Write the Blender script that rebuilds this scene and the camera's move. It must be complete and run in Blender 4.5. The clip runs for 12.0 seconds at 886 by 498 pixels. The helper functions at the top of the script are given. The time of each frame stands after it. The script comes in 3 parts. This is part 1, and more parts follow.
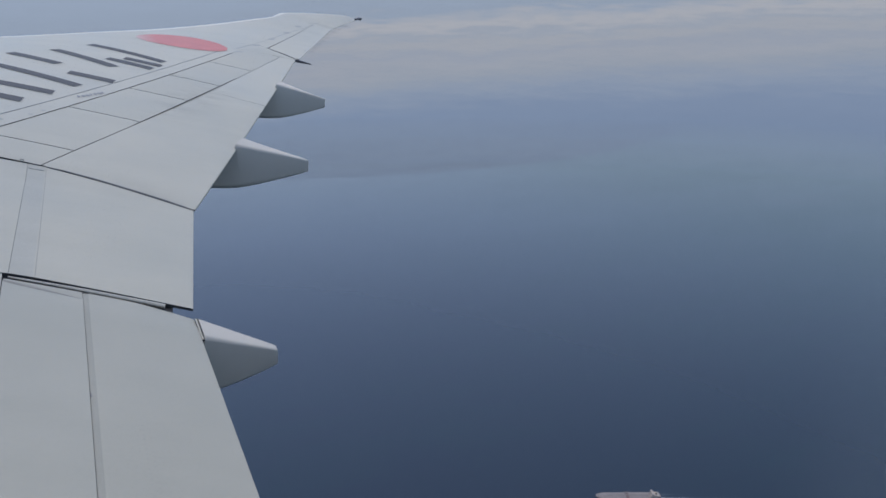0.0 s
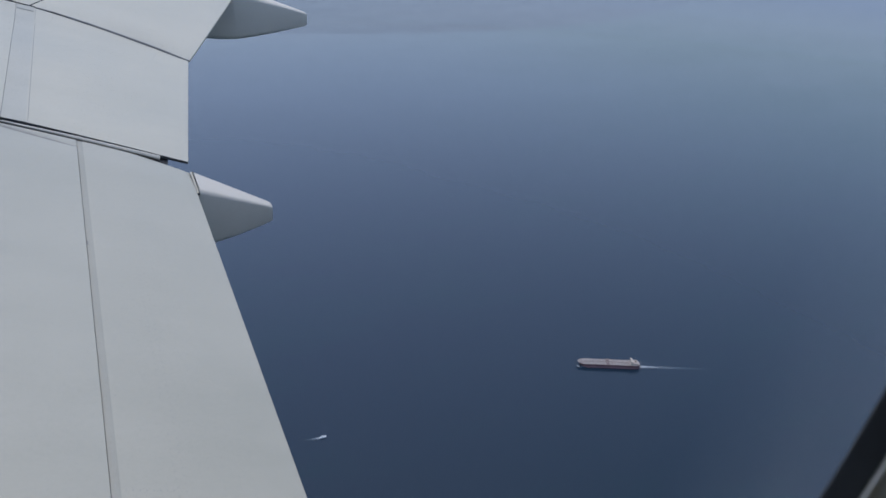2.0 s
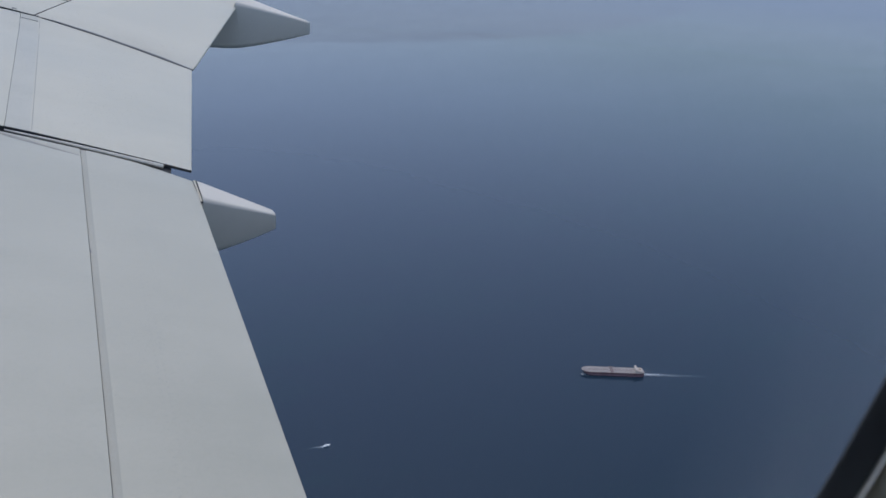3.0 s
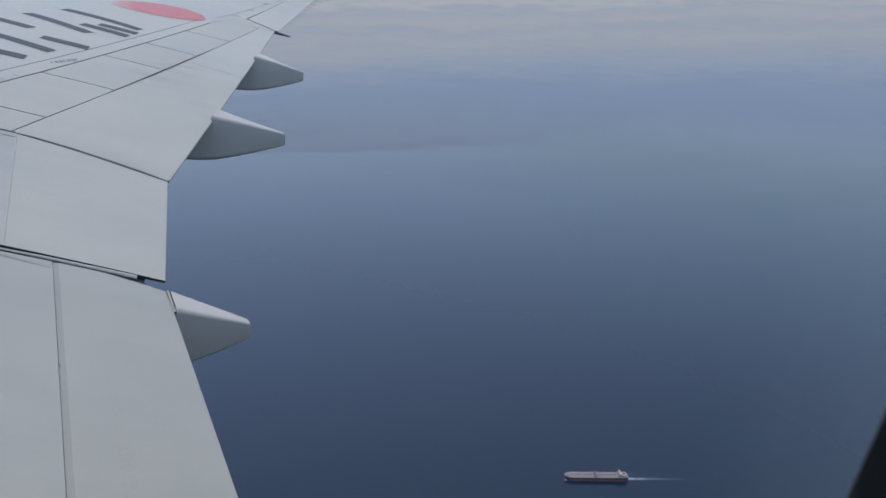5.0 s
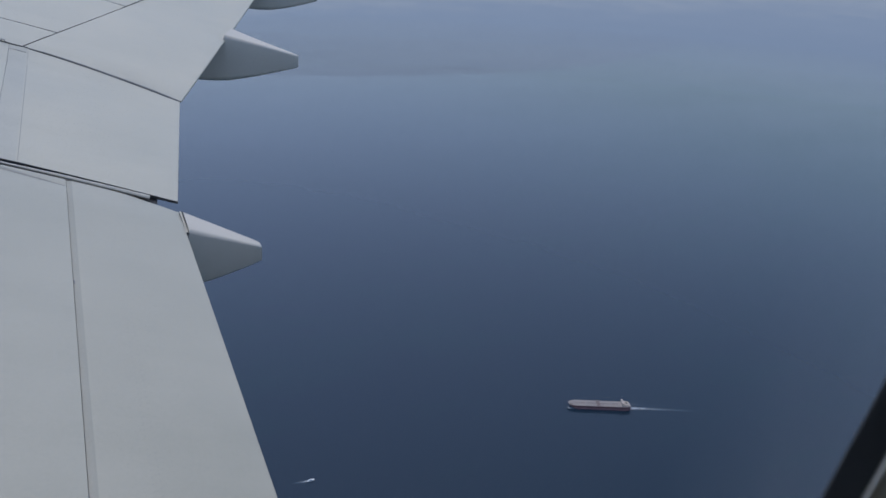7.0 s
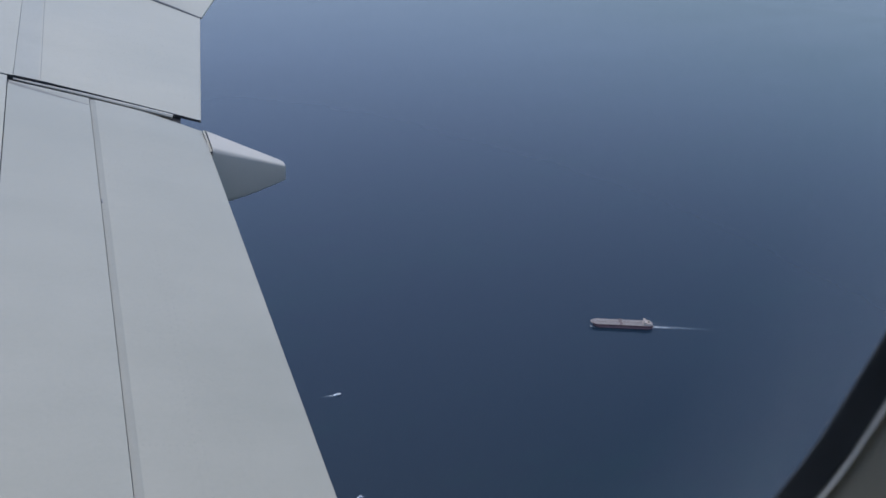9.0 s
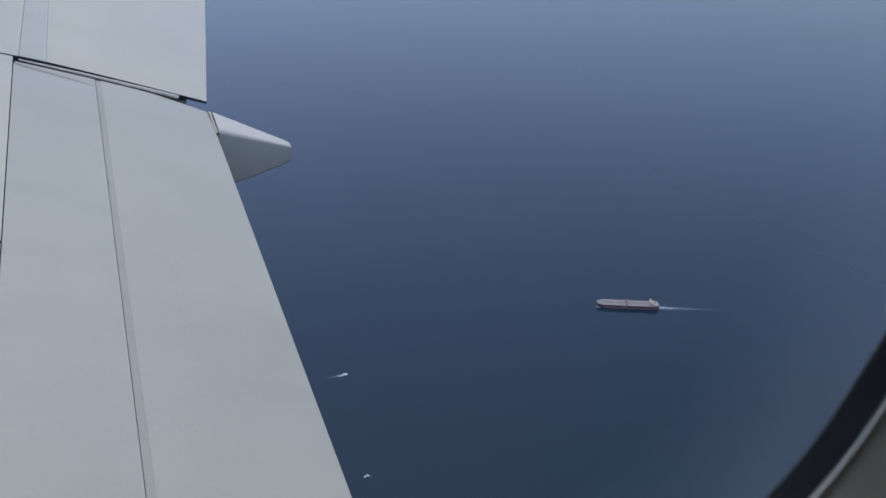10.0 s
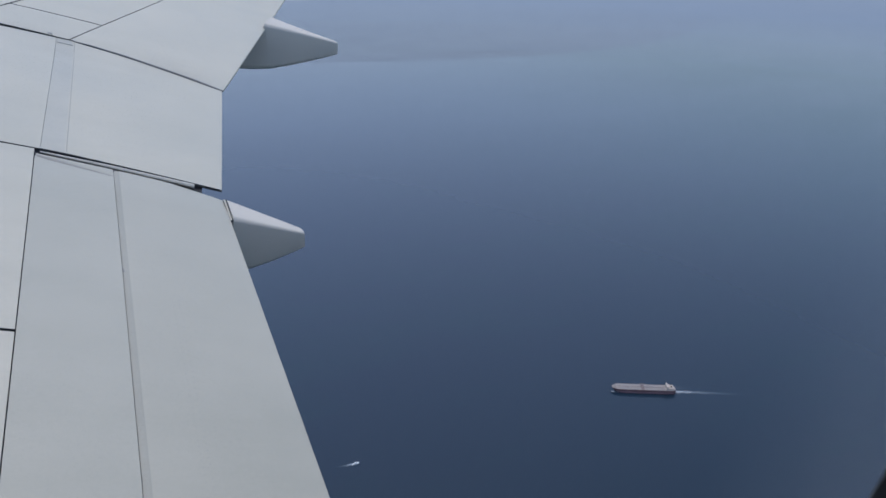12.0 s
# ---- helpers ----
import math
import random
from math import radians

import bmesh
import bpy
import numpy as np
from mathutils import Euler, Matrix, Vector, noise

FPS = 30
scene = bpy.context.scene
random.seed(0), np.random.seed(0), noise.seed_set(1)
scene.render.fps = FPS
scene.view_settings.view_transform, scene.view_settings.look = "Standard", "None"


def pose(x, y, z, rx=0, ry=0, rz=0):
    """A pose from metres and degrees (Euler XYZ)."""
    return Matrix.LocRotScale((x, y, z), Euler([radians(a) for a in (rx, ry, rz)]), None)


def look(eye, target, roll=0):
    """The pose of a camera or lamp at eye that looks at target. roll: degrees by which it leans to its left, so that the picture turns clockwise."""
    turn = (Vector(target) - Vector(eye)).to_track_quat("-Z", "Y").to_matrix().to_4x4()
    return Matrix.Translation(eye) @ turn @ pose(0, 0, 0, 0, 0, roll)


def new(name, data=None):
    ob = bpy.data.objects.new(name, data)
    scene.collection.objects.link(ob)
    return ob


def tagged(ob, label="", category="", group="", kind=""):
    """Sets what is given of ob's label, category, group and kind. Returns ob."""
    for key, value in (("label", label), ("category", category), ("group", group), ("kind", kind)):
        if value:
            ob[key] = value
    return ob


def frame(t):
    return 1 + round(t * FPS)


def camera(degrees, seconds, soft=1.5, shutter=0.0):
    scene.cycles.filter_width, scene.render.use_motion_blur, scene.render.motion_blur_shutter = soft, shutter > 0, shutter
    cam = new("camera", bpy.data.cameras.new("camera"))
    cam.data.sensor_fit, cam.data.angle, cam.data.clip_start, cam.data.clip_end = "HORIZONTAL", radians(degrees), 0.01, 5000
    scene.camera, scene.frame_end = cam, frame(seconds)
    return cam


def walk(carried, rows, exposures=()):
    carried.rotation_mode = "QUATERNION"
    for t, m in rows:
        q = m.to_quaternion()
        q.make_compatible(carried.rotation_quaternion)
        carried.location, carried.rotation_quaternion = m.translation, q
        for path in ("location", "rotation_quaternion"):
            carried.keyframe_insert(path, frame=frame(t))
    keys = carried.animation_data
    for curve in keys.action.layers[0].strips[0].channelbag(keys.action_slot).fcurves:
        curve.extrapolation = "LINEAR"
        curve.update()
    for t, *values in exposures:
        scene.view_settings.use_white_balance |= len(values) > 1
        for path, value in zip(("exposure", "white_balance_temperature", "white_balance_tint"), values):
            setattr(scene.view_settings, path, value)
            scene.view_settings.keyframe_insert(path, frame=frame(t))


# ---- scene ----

# ---------------------------------------------------------------- camera
# World: x aft, y outboard over the right wing, z up; the eye is held at a cabin window.
cam = camera(56.44, 12.0, soft=1.6)
cam.data.dof.use_dof = True
cam.data.dof.focus_distance = 14.0
cam.data.dof.aperture_fstop = 27.0
PATH = [
    (0.0, -0.0041, 0, 0.0016, 73.63, 0.08, -23.63),
    (0.5, -0.0041, 0, 0.0016, 72.58, -0.81, -23.42),
    (1.0, -0.0041, 0, 0.0016, 71.83, -1.08, -23.40),
    (1.1, -0.0041, 0, 0.0016, 68.37, -1.31, -23.48),
    (1.2, -0.0048, 0, 0.0018, 66.90, -1.67, -23.32),
    (1.3, -0.0054, 0, 0.0020, 66.05, -2.03, -23.15),
    (1.5, -0.0067, 0, 0.0025, 65.11, -2.44, -22.98),
    (2.0, -0.0058, 0, 0.0023, 64.27, -2.56, -22.96),
    (2.5, -0.0045, 0, 0.0018, 64.19, -2.69, -22.93),
    (3.0, -0.0008, 0, 0.0005, 64.81, -2.34, -22.80),
    (3.2, 0.0008, 0, -0.0002, 65.60, -2.14, -22.94),
    (4.8, 0.0033, 0, -0.0012, 71.77, -1.73, -24.38),
    (5.0, 0.0038, 0, -0.0014, 72.15, -1.78, -24.78),
    (5.5, 0.0037, 0, -0.0014, 73.20, -2.14, -25.71),
    (6.0, 0.0031, 0, -0.0011, 73.41, -2.22, -26.16),
    (6.5, 0.0013, 0, -0.0006, 70.99, -2.91, -25.76),
    (7.0, 0.0002, 0, -0.0002, 67.10, -2.95, -23.54),
    (7.2, 0.0005, 0, -0.0003, 65.92, -2.56, -22.96),
    (8.8, 0.0014, 0, -0.0014, 61.97, -2.38, -22.03),
    (9.0, 0.0017, 0, -0.0012, 61.44, -2.29, -22.04),
    (9.5, 0.0016, 0, -0.0005, 60.17, -2.56, -21.95),
    (10.0, 0.0005, 0, 0.0001, 60.10, -2.04, -21.69),
    (10.5, 0.0007, 0, 0.0001, 61.26, -1.87, -21.64),
    (11.0, -0.0007, 0, 0.0004, 62.49, -1.97, -21.61),
    (11.5, -0.0011, 0, 0.0005, 64.19, -1.85, -21.51),
    (12.0, -0.0017, 0, 0.0006, 65.95, -1.19, -21.19),
]
walk(cam, [(r[0], pose(*r[1:])) for r in PATH], [
    (0.0, -0.09, 6800, 10), (1.0, -0.09, 6620, 10), (1.5, 0.10, 6680, 10), (2.5, 0.15, 6800, 10), (3.2, 0.11, 6800, 10),
    (4.8, -0.05, 6740, 10), (6.2, -0.06, 6740, 10), (7.2, -0.08, 6620, 10), (8.8, 0.09, 6540, 10), (9.5, 0.10, 6550, 10), (10.5, 0.11, 6600, 10), (12.0, 0.17, 6700, 10)])

# ---------------------------------------------------------------- light
SUN_ELEV, SUN_AZ = 72.0, 8.0        # degrees; azimuth from +y towards +x
world = bpy.data.worlds.new("sky")
scene.world = world
world.use_nodes = True
wn = world.node_tree.nodes
wl = world.node_tree.links
sky = wn.new("ShaderNodeTexSky")
sky.sky_type = "NISHITA"
sky.sun_disc = False
sky.sun_elevation = radians(SUN_ELEV)
sky.sun_rotation = radians(SUN_AZ)
sky.altitude = 600
sky.air_density, sky.dust_density, sky.ozone_density = 1.0, 2.0, 1.0
# near the horizon the sky passes into far haze and a low cloud bank
w_co = wn.new("ShaderNodeTexCoord").outputs["Generated"]
w_sep = wn.new("ShaderNodeSeparateXYZ")
wl.new(w_co, w_sep.inputs[0])


def w_math(op, a, b=0.0, c=0.0, clamp=False):
    t = wn.new("ShaderNodeMath")
    t.operation, t.use_clamp = op, clamp
    for k, v in enumerate((a, b, c)):
        if isinstance(v, (int, float)):
            t.inputs[k].default_value = v
        else:
            wl.new(v, t.inputs[k])
    return t.outputs[0]


def w_noise(scale, flat, detail):
    mp = wn.new("ShaderNodeMapping")
    mp.inputs["Scale"].default_value = (1, 1, flat)
    wl.new(w_co, mp.inputs[0])
    t = wn.new("ShaderNodeTexNoise")
    t.inputs["Scale"].default_value, t.inputs["Detail"].default_value, t.inputs["Roughness"].default_value = scale, detail, 0.6
    wl.new(mp.outputs[0], t.inputs["Vector"])
    return w_math("SUBTRACT", t.outputs["Fac"], 0.5)


degrees_up = w_math("MULTIPLY", w_math("ARCSINE", w_sep.outputs[2]), 57.2958)
layers = w_math("ADD", w_math("MULTIPLY_ADD", w_sep.outputs[0], -4.0, w_math("ADD", degrees_up, 2.0)), w_math("ADD", w_math("MULTIPLY", w_noise(6, 6, 7), 2.6), w_math("MULTIPLY", w_noise(24, 9, 7), 1.8)))
haze = wn.new("ShaderNodeValToRGB")
HAZE = [(-8.6, (0.188, 0.262, 0.408)), (-6.4, (0.207, 0.282, 0.430)), (-5.2, (0.255, 0.324, 0.455)), (-4.0, (0.303, 0.355, 0.452)), (-3.3, (0.333, 0.375, 0.464)), (-2.7, (0.308, 0.36, 0.464)),
        (-2.0, (0.353, 0.39, 0.469)), (-1.45, (0.318, 0.372, 0.474)), (-0.9, (0.40, 0.43, 0.502)), (0.1, (0.288, 0.362, 0.492)), (2.0, (0.308, 0.39, 0.535))]
while len(haze.color_ramp.elements) < len(HAZE):
    haze.color_ramp.elements.new(0.5)
for e, (d, c) in zip(haze.color_ramp.elements, HAZE):
    e.position, e.color = (d + 10) / 20.0, (*c, 1)
wl.new(w_math("MULTIPLY_ADD", layers, 1 / 20.0, 0.5), haze.inputs[0])
haze_light = wn.new("ShaderNodeBackground")
wl.new(haze.outputs[0], haze_light.inputs[0])
wl.new(sky.outputs[0], wn["Background"].inputs[0])
wn["Background"].inputs[1].default_value = 0.215
join = wn.new("ShaderNodeMixShader")
wl.new(w_math("MULTIPLY_ADD", degrees_up, 1 / 13.5, -0.11, True), join.inputs[0])
wl.new(haze_light.outputs[0], join.inputs[1])
wl.new(wn["Background"].outputs[0], join.inputs[2])
wl.new(join.outputs[0], wn["World Output"].inputs["Surface"])

sun_data = bpy.data.lights.new("sun", "SUN")
sun_data.energy = 0.5
sun_data.angle = radians(25)
sun_data.color = (1.0, 0.945, 0.86)
sun = new("sun", sun_data)
az, el = radians(SUN_AZ), radians(SUN_ELEV)
sun.matrix_world = look((0, 0, 40), (-math.sin(az) * math.cos(el), -math.cos(az) * math.cos(el), 40 - math.sin(el)))

# ---------------------------------------------------------------- materials


class Mat:
    """A small builder of node materials."""

    def __init__(self, name, rough=0.5, metal=0.0):
        self.m = bpy.data.materials.new(name)
        self.m.use_nodes = True
        self.n, self.l = self.m.node_tree.nodes, self.m.node_tree.links
        self.b = self.n["Principled BSDF"]
        self.b.inputs["Roughness"].default_value = rough
        self.b.inputs["Metallic"].default_value = metal
        self.co = self.n.new("ShaderNodeTexCoord").outputs["Object"]

    def put(self, a, b):
        self.l.new(a, b)

    def scaled(self, sx, sy, sz):
        mp = self.n.new("ShaderNodeMapping")
        mp.inputs["Scale"].default_value = (sx, sy, sz)
        self.put(self.co, mp.inputs[0])
        return mp.outputs[0]

    def noise(self, scale, detail=4, co=None, rough=0.55):
        t = self.n.new("ShaderNodeTexNoise")
        t.inputs["Scale"].default_value, t.inputs["Detail"].default_value, t.inputs["Roughness"].default_value = scale, detail, rough
        self.put(co or self.co, t.inputs["Vector"])
        return t.outputs["Fac"]

    def ramp(self, fac, stops):
        r = self.n.new("ShaderNodeValToRGB")
        while len(r.color_ramp.elements) < len(stops):
            r.color_ramp.elements.new(0.5)
        for e, (p, c) in zip(r.color_ramp.elements, stops):
            e.position = p
            e.color = (*c, 1) if len(c) == 3 else c
        self.put(fac, r.inputs[0])
        return r.outputs[0]

    def math(self, op, a, b=0.0, c=0.0):
        t = self.n.new("ShaderNodeMath")
        t.operation = op
        for k, v in enumerate((a, b, c)):
            if isinstance(v, (int, float)):
                t.inputs[k].default_value = v
            else:
                self.put(v, t.inputs[k])
        return t.outputs[0]

    def mix(self, fac, a, b, how="MIX"):
        t = self.n.new("ShaderNodeMix")
        t.data_type, t.blend_type = "RGBA", how
        for i, v in ((0, fac), (6, a), (7, b)):
            if isinstance(v, (int, float)):
                t.inputs[i].default_value = v
            elif isinstance(v, tuple):
                t.inputs[i].default_value = (*v, 1)
            else:
                self.put(v, t.inputs[i])
        return t.outputs[2]

    def bump(self, fac, strength, distance):
        t = self.n.new("ShaderNodeBump")
        t.inputs["Strength"].default_value, t.inputs["Distance"].default_value = strength, distance
        self.put(fac, t.inputs["Height"])
        self.put(t.outputs[0], self.b.inputs["Normal"])

    def colour(self, out):
        if isinstance(out, tuple):
            self.b.inputs["Base Color"].default_value = (*out, 1)
        else:
            self.put(out, self.b.inputs["Base Color"])
        return self


def paint(name, base, dirt=0.12, rough=0.42):
    """Aircraft paint: fine mottle, chordwise streaks of dirt, slight waviness."""
    m = Mat(name, rough)
    streak = m.noise(1.0, 5, m.scaled(0.3, 2.2, 1.0))
    blotch = m.noise(0.55, 5)
    fine = m.noise(38.0, 3)
    brushed = m.noise(1.0, 6, m.scaled(3.5, 12.0, 1.0), 0.75)
    k = m.math("ADD", m.math("MULTIPLY_ADD", streak, 0.22, m.math("MULTIPLY", brushed, 0.06)), m.math("ADD", m.math("MULTIPLY", blotch, 0.58), m.math("MULTIPLY", fine, 0.14)))
    dark = tuple(c * (1 - dirt) * s for c, s in zip(base, (0.99, 1.0, 0.98)))
    light = tuple(min(1, c * (1 + 0.5 * dirt)) for c in base)
    # oily smudges with torn edges on the outboard flap
    sep = m.n.new("ShaderNodeSeparateXYZ")
    m.put(m.co, sep.inputs[0])
    off = m.math("SUBTRACT", sep.outputs[0], m.math("MULTIPLY_ADD", sep.outputs[1], 0.50, -6.0))
    near = m.math("MULTIPLY_ADD", m.math("ABSOLUTE", off), -1.6, 1.0)
    near.node.use_clamp = True
    along = m.math("MULTIPLY_ADD", m.math("ABSOLUTE", m.math("SUBTRACT", sep.outputs[1], 15.8)), -0.5, 1.0)
    along.node.use_clamp = True
    torn = m.ramp(m.noise(1.0, 6, m.scaled(1.2, 4.5, 1.0), 0.7), [(0.44, (0,) * 3), (0.60, (1,) * 3)])
    smudge = m.math("MULTIPLY", m.math("MULTIPLY", near, along), m.math("MULTIPLY", torn, 0.55))
    # soft dirty shade painted beside the seal at the inboard end of that flap
    past = m.math("SUBTRACT", sep.outputs[1], m.math("MULTIPLY_ADD", sep.outputs[0], -0.265, 11.12))
    rise = m.math("MULTIPLY_ADD", past, -1.7, 1.0)
    rise.node.use_clamp = True
    there = m.math("MULTIPLY", m.math("GREATER_THAN", past, 0.0), m.math("LESS_THAN", past, 1.0))
    aft = m.math("MULTIPLY_ADD", m.math("ABSOLUTE", m.math("SUBTRACT", sep.outputs[0], 0.7)), -1.7, 1.0)
    aft.node.use_clamp = True
    patchy = m.ramp(m.noise(1.0, 5, m.scaled(2.0, 6.0, 1.0), 0.65), [(0.30, (0.3,) * 3), (0.65, (1,) * 3)])
    dirty_shade = m.math("MULTIPLY", m.math("MULTIPLY", m.math("MULTIPLY", rise, there), aft), m.math("MULTIPLY", patchy, 0.42))
    smudge = m.math("MAXIMUM", smudge, dirty_shade)
    info = m.n.new("ShaderNodeObjectInfo")
    tone = m.math("MULTIPLY_ADD", info.outputs["Random"], 0.05, 0.975)
    col = m.mix(1.0, m.ramp(k, [(0.36, dark), (0.62, light)]), tone, "MULTIPLY")
    m.colour(m.mix(smudge, col, tuple(c * 0.5 for c in base)))
    m.put(m.ramp(blotch, [(0.3, (rough - 0.08,) * 3), (0.7, (rough + 0.1,) * 3)]), m.b.inputs["Roughness"])
    m.bump(m.math("ADD", m.noise(1.6, 2), m.math("MULTIPLY", fine, 0.02)), 0.12, 0.02)
    return m.m


def plain(name, base, rough=0.5, metal=0.0, vary=0.15, scale=6.0):
    m = Mat(name, rough, metal)
    m.colour(m.ramp(m.noise(scale, 5), [(0.3, tuple(c * (1 - vary) for c in base)), (0.7, tuple(min(1, c * (1 + vary)) for c in base))]))
    return m.m


WING = paint("grey_wing_paint", (0.550, 0.518, 0.419))
SKIN = paint("pale_wing_skin_paint", (0.598, 0.564, 0.460))
FLAP = paint("light_flap_paint", (0.446, 0.427, 0.350), 0.12)
NOSE = paint("cool_flap_paint", (0.443, 0.428, 0.354), 0.12)
CREASE = paint("crease_shade_paint", (0.385, 0.374, 0.315), 0.14, 0.55)
STRIP = paint("pale_strip_paint", (0.508, 0.486, 0.405), 0.18)
FAIRING = paint("fairing_paint", (0.630, 0.582, 0.506), 0.12, 0.55)
GAP = plain("dark_gap_sealant", (0.035, 0.037, 0.04), 0.8)
RUBBER = plain("black_rubber", (0.072, 0.080, 0.092), 0.5)
SLAT = plain("pale_leading_edge_paint", (0.80, 0.76, 0.66), 0.45, 0.0, 0.05, 3.0)
WICK = plain("dark_composite", (0.11, 0.11, 0.12), 0.6)
PALE_WICK = plain("pale_static_wick", (0.27, 0.27, 0.28), 0.6)
INK = plain("slate_marking_paint", (0.058, 0.058, 0.060), 0.55, 0, 0.12, 4.0)
SEAL = plain("worn_grey_rubber", (0.11, 0.11, 0.11), 0.6)
# one grey for a real seam and for the painted flap-end shade
SEAM_SHADE = plain("grey_seam_and_shade", (0.31, 0.30, 0.265), 0.7)
MARK = plain("pale_grey_stencil", (0.405, 0.40, 0.36), 0.5)
STENCIL = plain("grey_stencil_paint", (0.29, 0.29, 0.285), 0.5)
FADED = plain("faded_grey_stencil", (0.20, 0.205, 0.21), 0.5)
RIVET = plain("rivet_heads", (0.335, 0.33, 0.30), 0.5)
RAIL = plain("grey_seal_rail", (0.43, 0.41, 0.35), 0.5)
HULLW = plain("white_fuselage_paint", (0.72, 0.73, 0.73), 0.35)
TRIM = plain("beige_cabin_plastic", (0.52, 0.495, 0.41), 0.5, 0, 0.06, 40.0)
BEAD = plain("pale_window_bead", (0.80, 0.78, 0.72), 0.35)
LINING = plain("cabin_lining", (0.80, 0.79, 0.76), 0.7)


def disc_material():
    """Red marking paint, blended to a paler pink towards the leading edge."""
    m = Mat("red_marking_paint", 0.4)
    sep = m.n.new("ShaderNodeSeparateXYZ")
    m.put(m.co, sep.inputs[0])
    fore = m.math("MULTIPLY_ADD", sep.outputs[0], -2.2, 4.1)
    fore.node.use_clamp = True
    patchy = m.ramp(m.noise(1.4, 5), [(0.3, (0.45,) * 3), (0.7, (1,) * 3)])
    red = m.ramp(m.noise(3.0, 5), [(0.3, (0.63, 0.15, 0.124)), (0.7, (0.73, 0.18, 0.146))])
    m.colour(m.mix(m.math("MULTIPLY", fore, patchy), red, (0.64, 0.46, 0.40)))
    return m.m


def sea_material():
    m = Mat("open_sea", 0.15)
    m.b.inputs["IOR"].default_value = 1.333
    m.b.inputs["Specular IOR Level"].default_value = 0.50
    large = m.noise(0.0011, 5, m.scaled(0.5, 1.6, 1))
    mid = m.noise(0.012, 5, m.scaled(0.6, 1.5, 1))
    k = m.math("ADD", m.math("MULTIPLY", large, 0.6), m.math("MULTIPLY", mid, 0.4))
    # a tide line, short of which the water is a little paler
    sep = m.n.new("ShaderNodeSeparateXYZ")
    m.put(m.co, sep.inputs[0])
    x2 = m.math("MULTIPLY", m.math("SUBTRACT", sep.outputs[0], 1350.0), m.math("SUBTRACT", sep.outputs[0], 1350.0))
    line = m.math("MULTIPLY_ADD", x2, 0.00024, 2905.0)
    wob = m.math("MULTIPLY", m.math("SUBTRACT", m.noise(0.004, 3), 0.5), 110.0)
    side = m.math("ADD", m.math("SUBTRACT", sep.outputs[1], line), wob)
    edge = m.math("MULTIPLY_ADD", side, 0.05, 0.5)
    edge.node.use_clamp = True
    clear = m.ramp(k, [(0.42, (0.0022, 0.0190, 0.0350)), (0.58, (0.0008, 0.0245, 0.0355))])
    # the pale water reaches far short of the line, partly as painted haze
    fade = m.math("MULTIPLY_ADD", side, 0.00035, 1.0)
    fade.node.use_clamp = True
    fore_falloff = m.math("MAXIMUM", m.math("MINIMUM", m.math("MULTIPLY_ADD", sep.outputs[0], -0.00062, 1.18), 1.0), 0.02)
    # bluish haze painted into the water colour, stronger with distance outboard
    haze_veil = m.math("MULTIPLY_ADD", sep.outputs[1], 0.0006, -0.32)
    haze_veil.node.use_clamp = True
    clear = m.mix(m.math("MULTIPLY", haze_veil, m.math("MULTIPLY", fore_falloff, 0.65)), clear, (0.034, 0.066, 0.128))
    silt_haze = m.math("MULTIPLY", m.math("MULTIPLY", fade, m.math("SUBTRACT", 1.0, edge)), m.math("MULTIPLY", fore_falloff, 0.85))
    brink = m.math("MULTIPLY_ADD", side, 0.004, 1.0)
    brink.node.use_clamp = True
    trail = m.math("MAXIMUM", m.math("MULTIPLY_ADD", sep.outputs[0], -0.00028, 1.0), 0.15)
    silt_haze = m.math("MULTIPLY_ADD", m.math("MULTIPLY", brink, m.math("SUBTRACT", 1.0, edge)), m.math("MULTIPLY", trail, 0.28), silt_haze)
    m.colour(m.mix(silt_haze, m.mix(edge, clear, (0.016, 0.014, 0.042)), (0.062, 0.067, 0.096)))
    m.put(m.ramp(m.math("MULTIPLY_ADD", edge, 0.12, k), [(0.2, (0.09,) * 3), (0.7, (0.21,) * 3)]), m.b.inputs["Roughness"])
    # distance haze put into the material: the far water turns transparent
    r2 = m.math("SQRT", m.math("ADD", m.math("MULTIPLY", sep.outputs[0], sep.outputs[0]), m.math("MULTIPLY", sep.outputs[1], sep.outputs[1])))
    haze_fade = m.math("MULTIPLY_ADD", r2, 1 / 1500.0, -3350 / 1500.0)
    haze_fade.node.use_clamp = True
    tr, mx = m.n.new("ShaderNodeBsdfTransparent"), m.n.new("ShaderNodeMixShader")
    m.put(haze_fade, mx.inputs[0])
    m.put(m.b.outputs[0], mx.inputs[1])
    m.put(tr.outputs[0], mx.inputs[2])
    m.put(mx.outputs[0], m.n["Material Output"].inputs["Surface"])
    return m.m


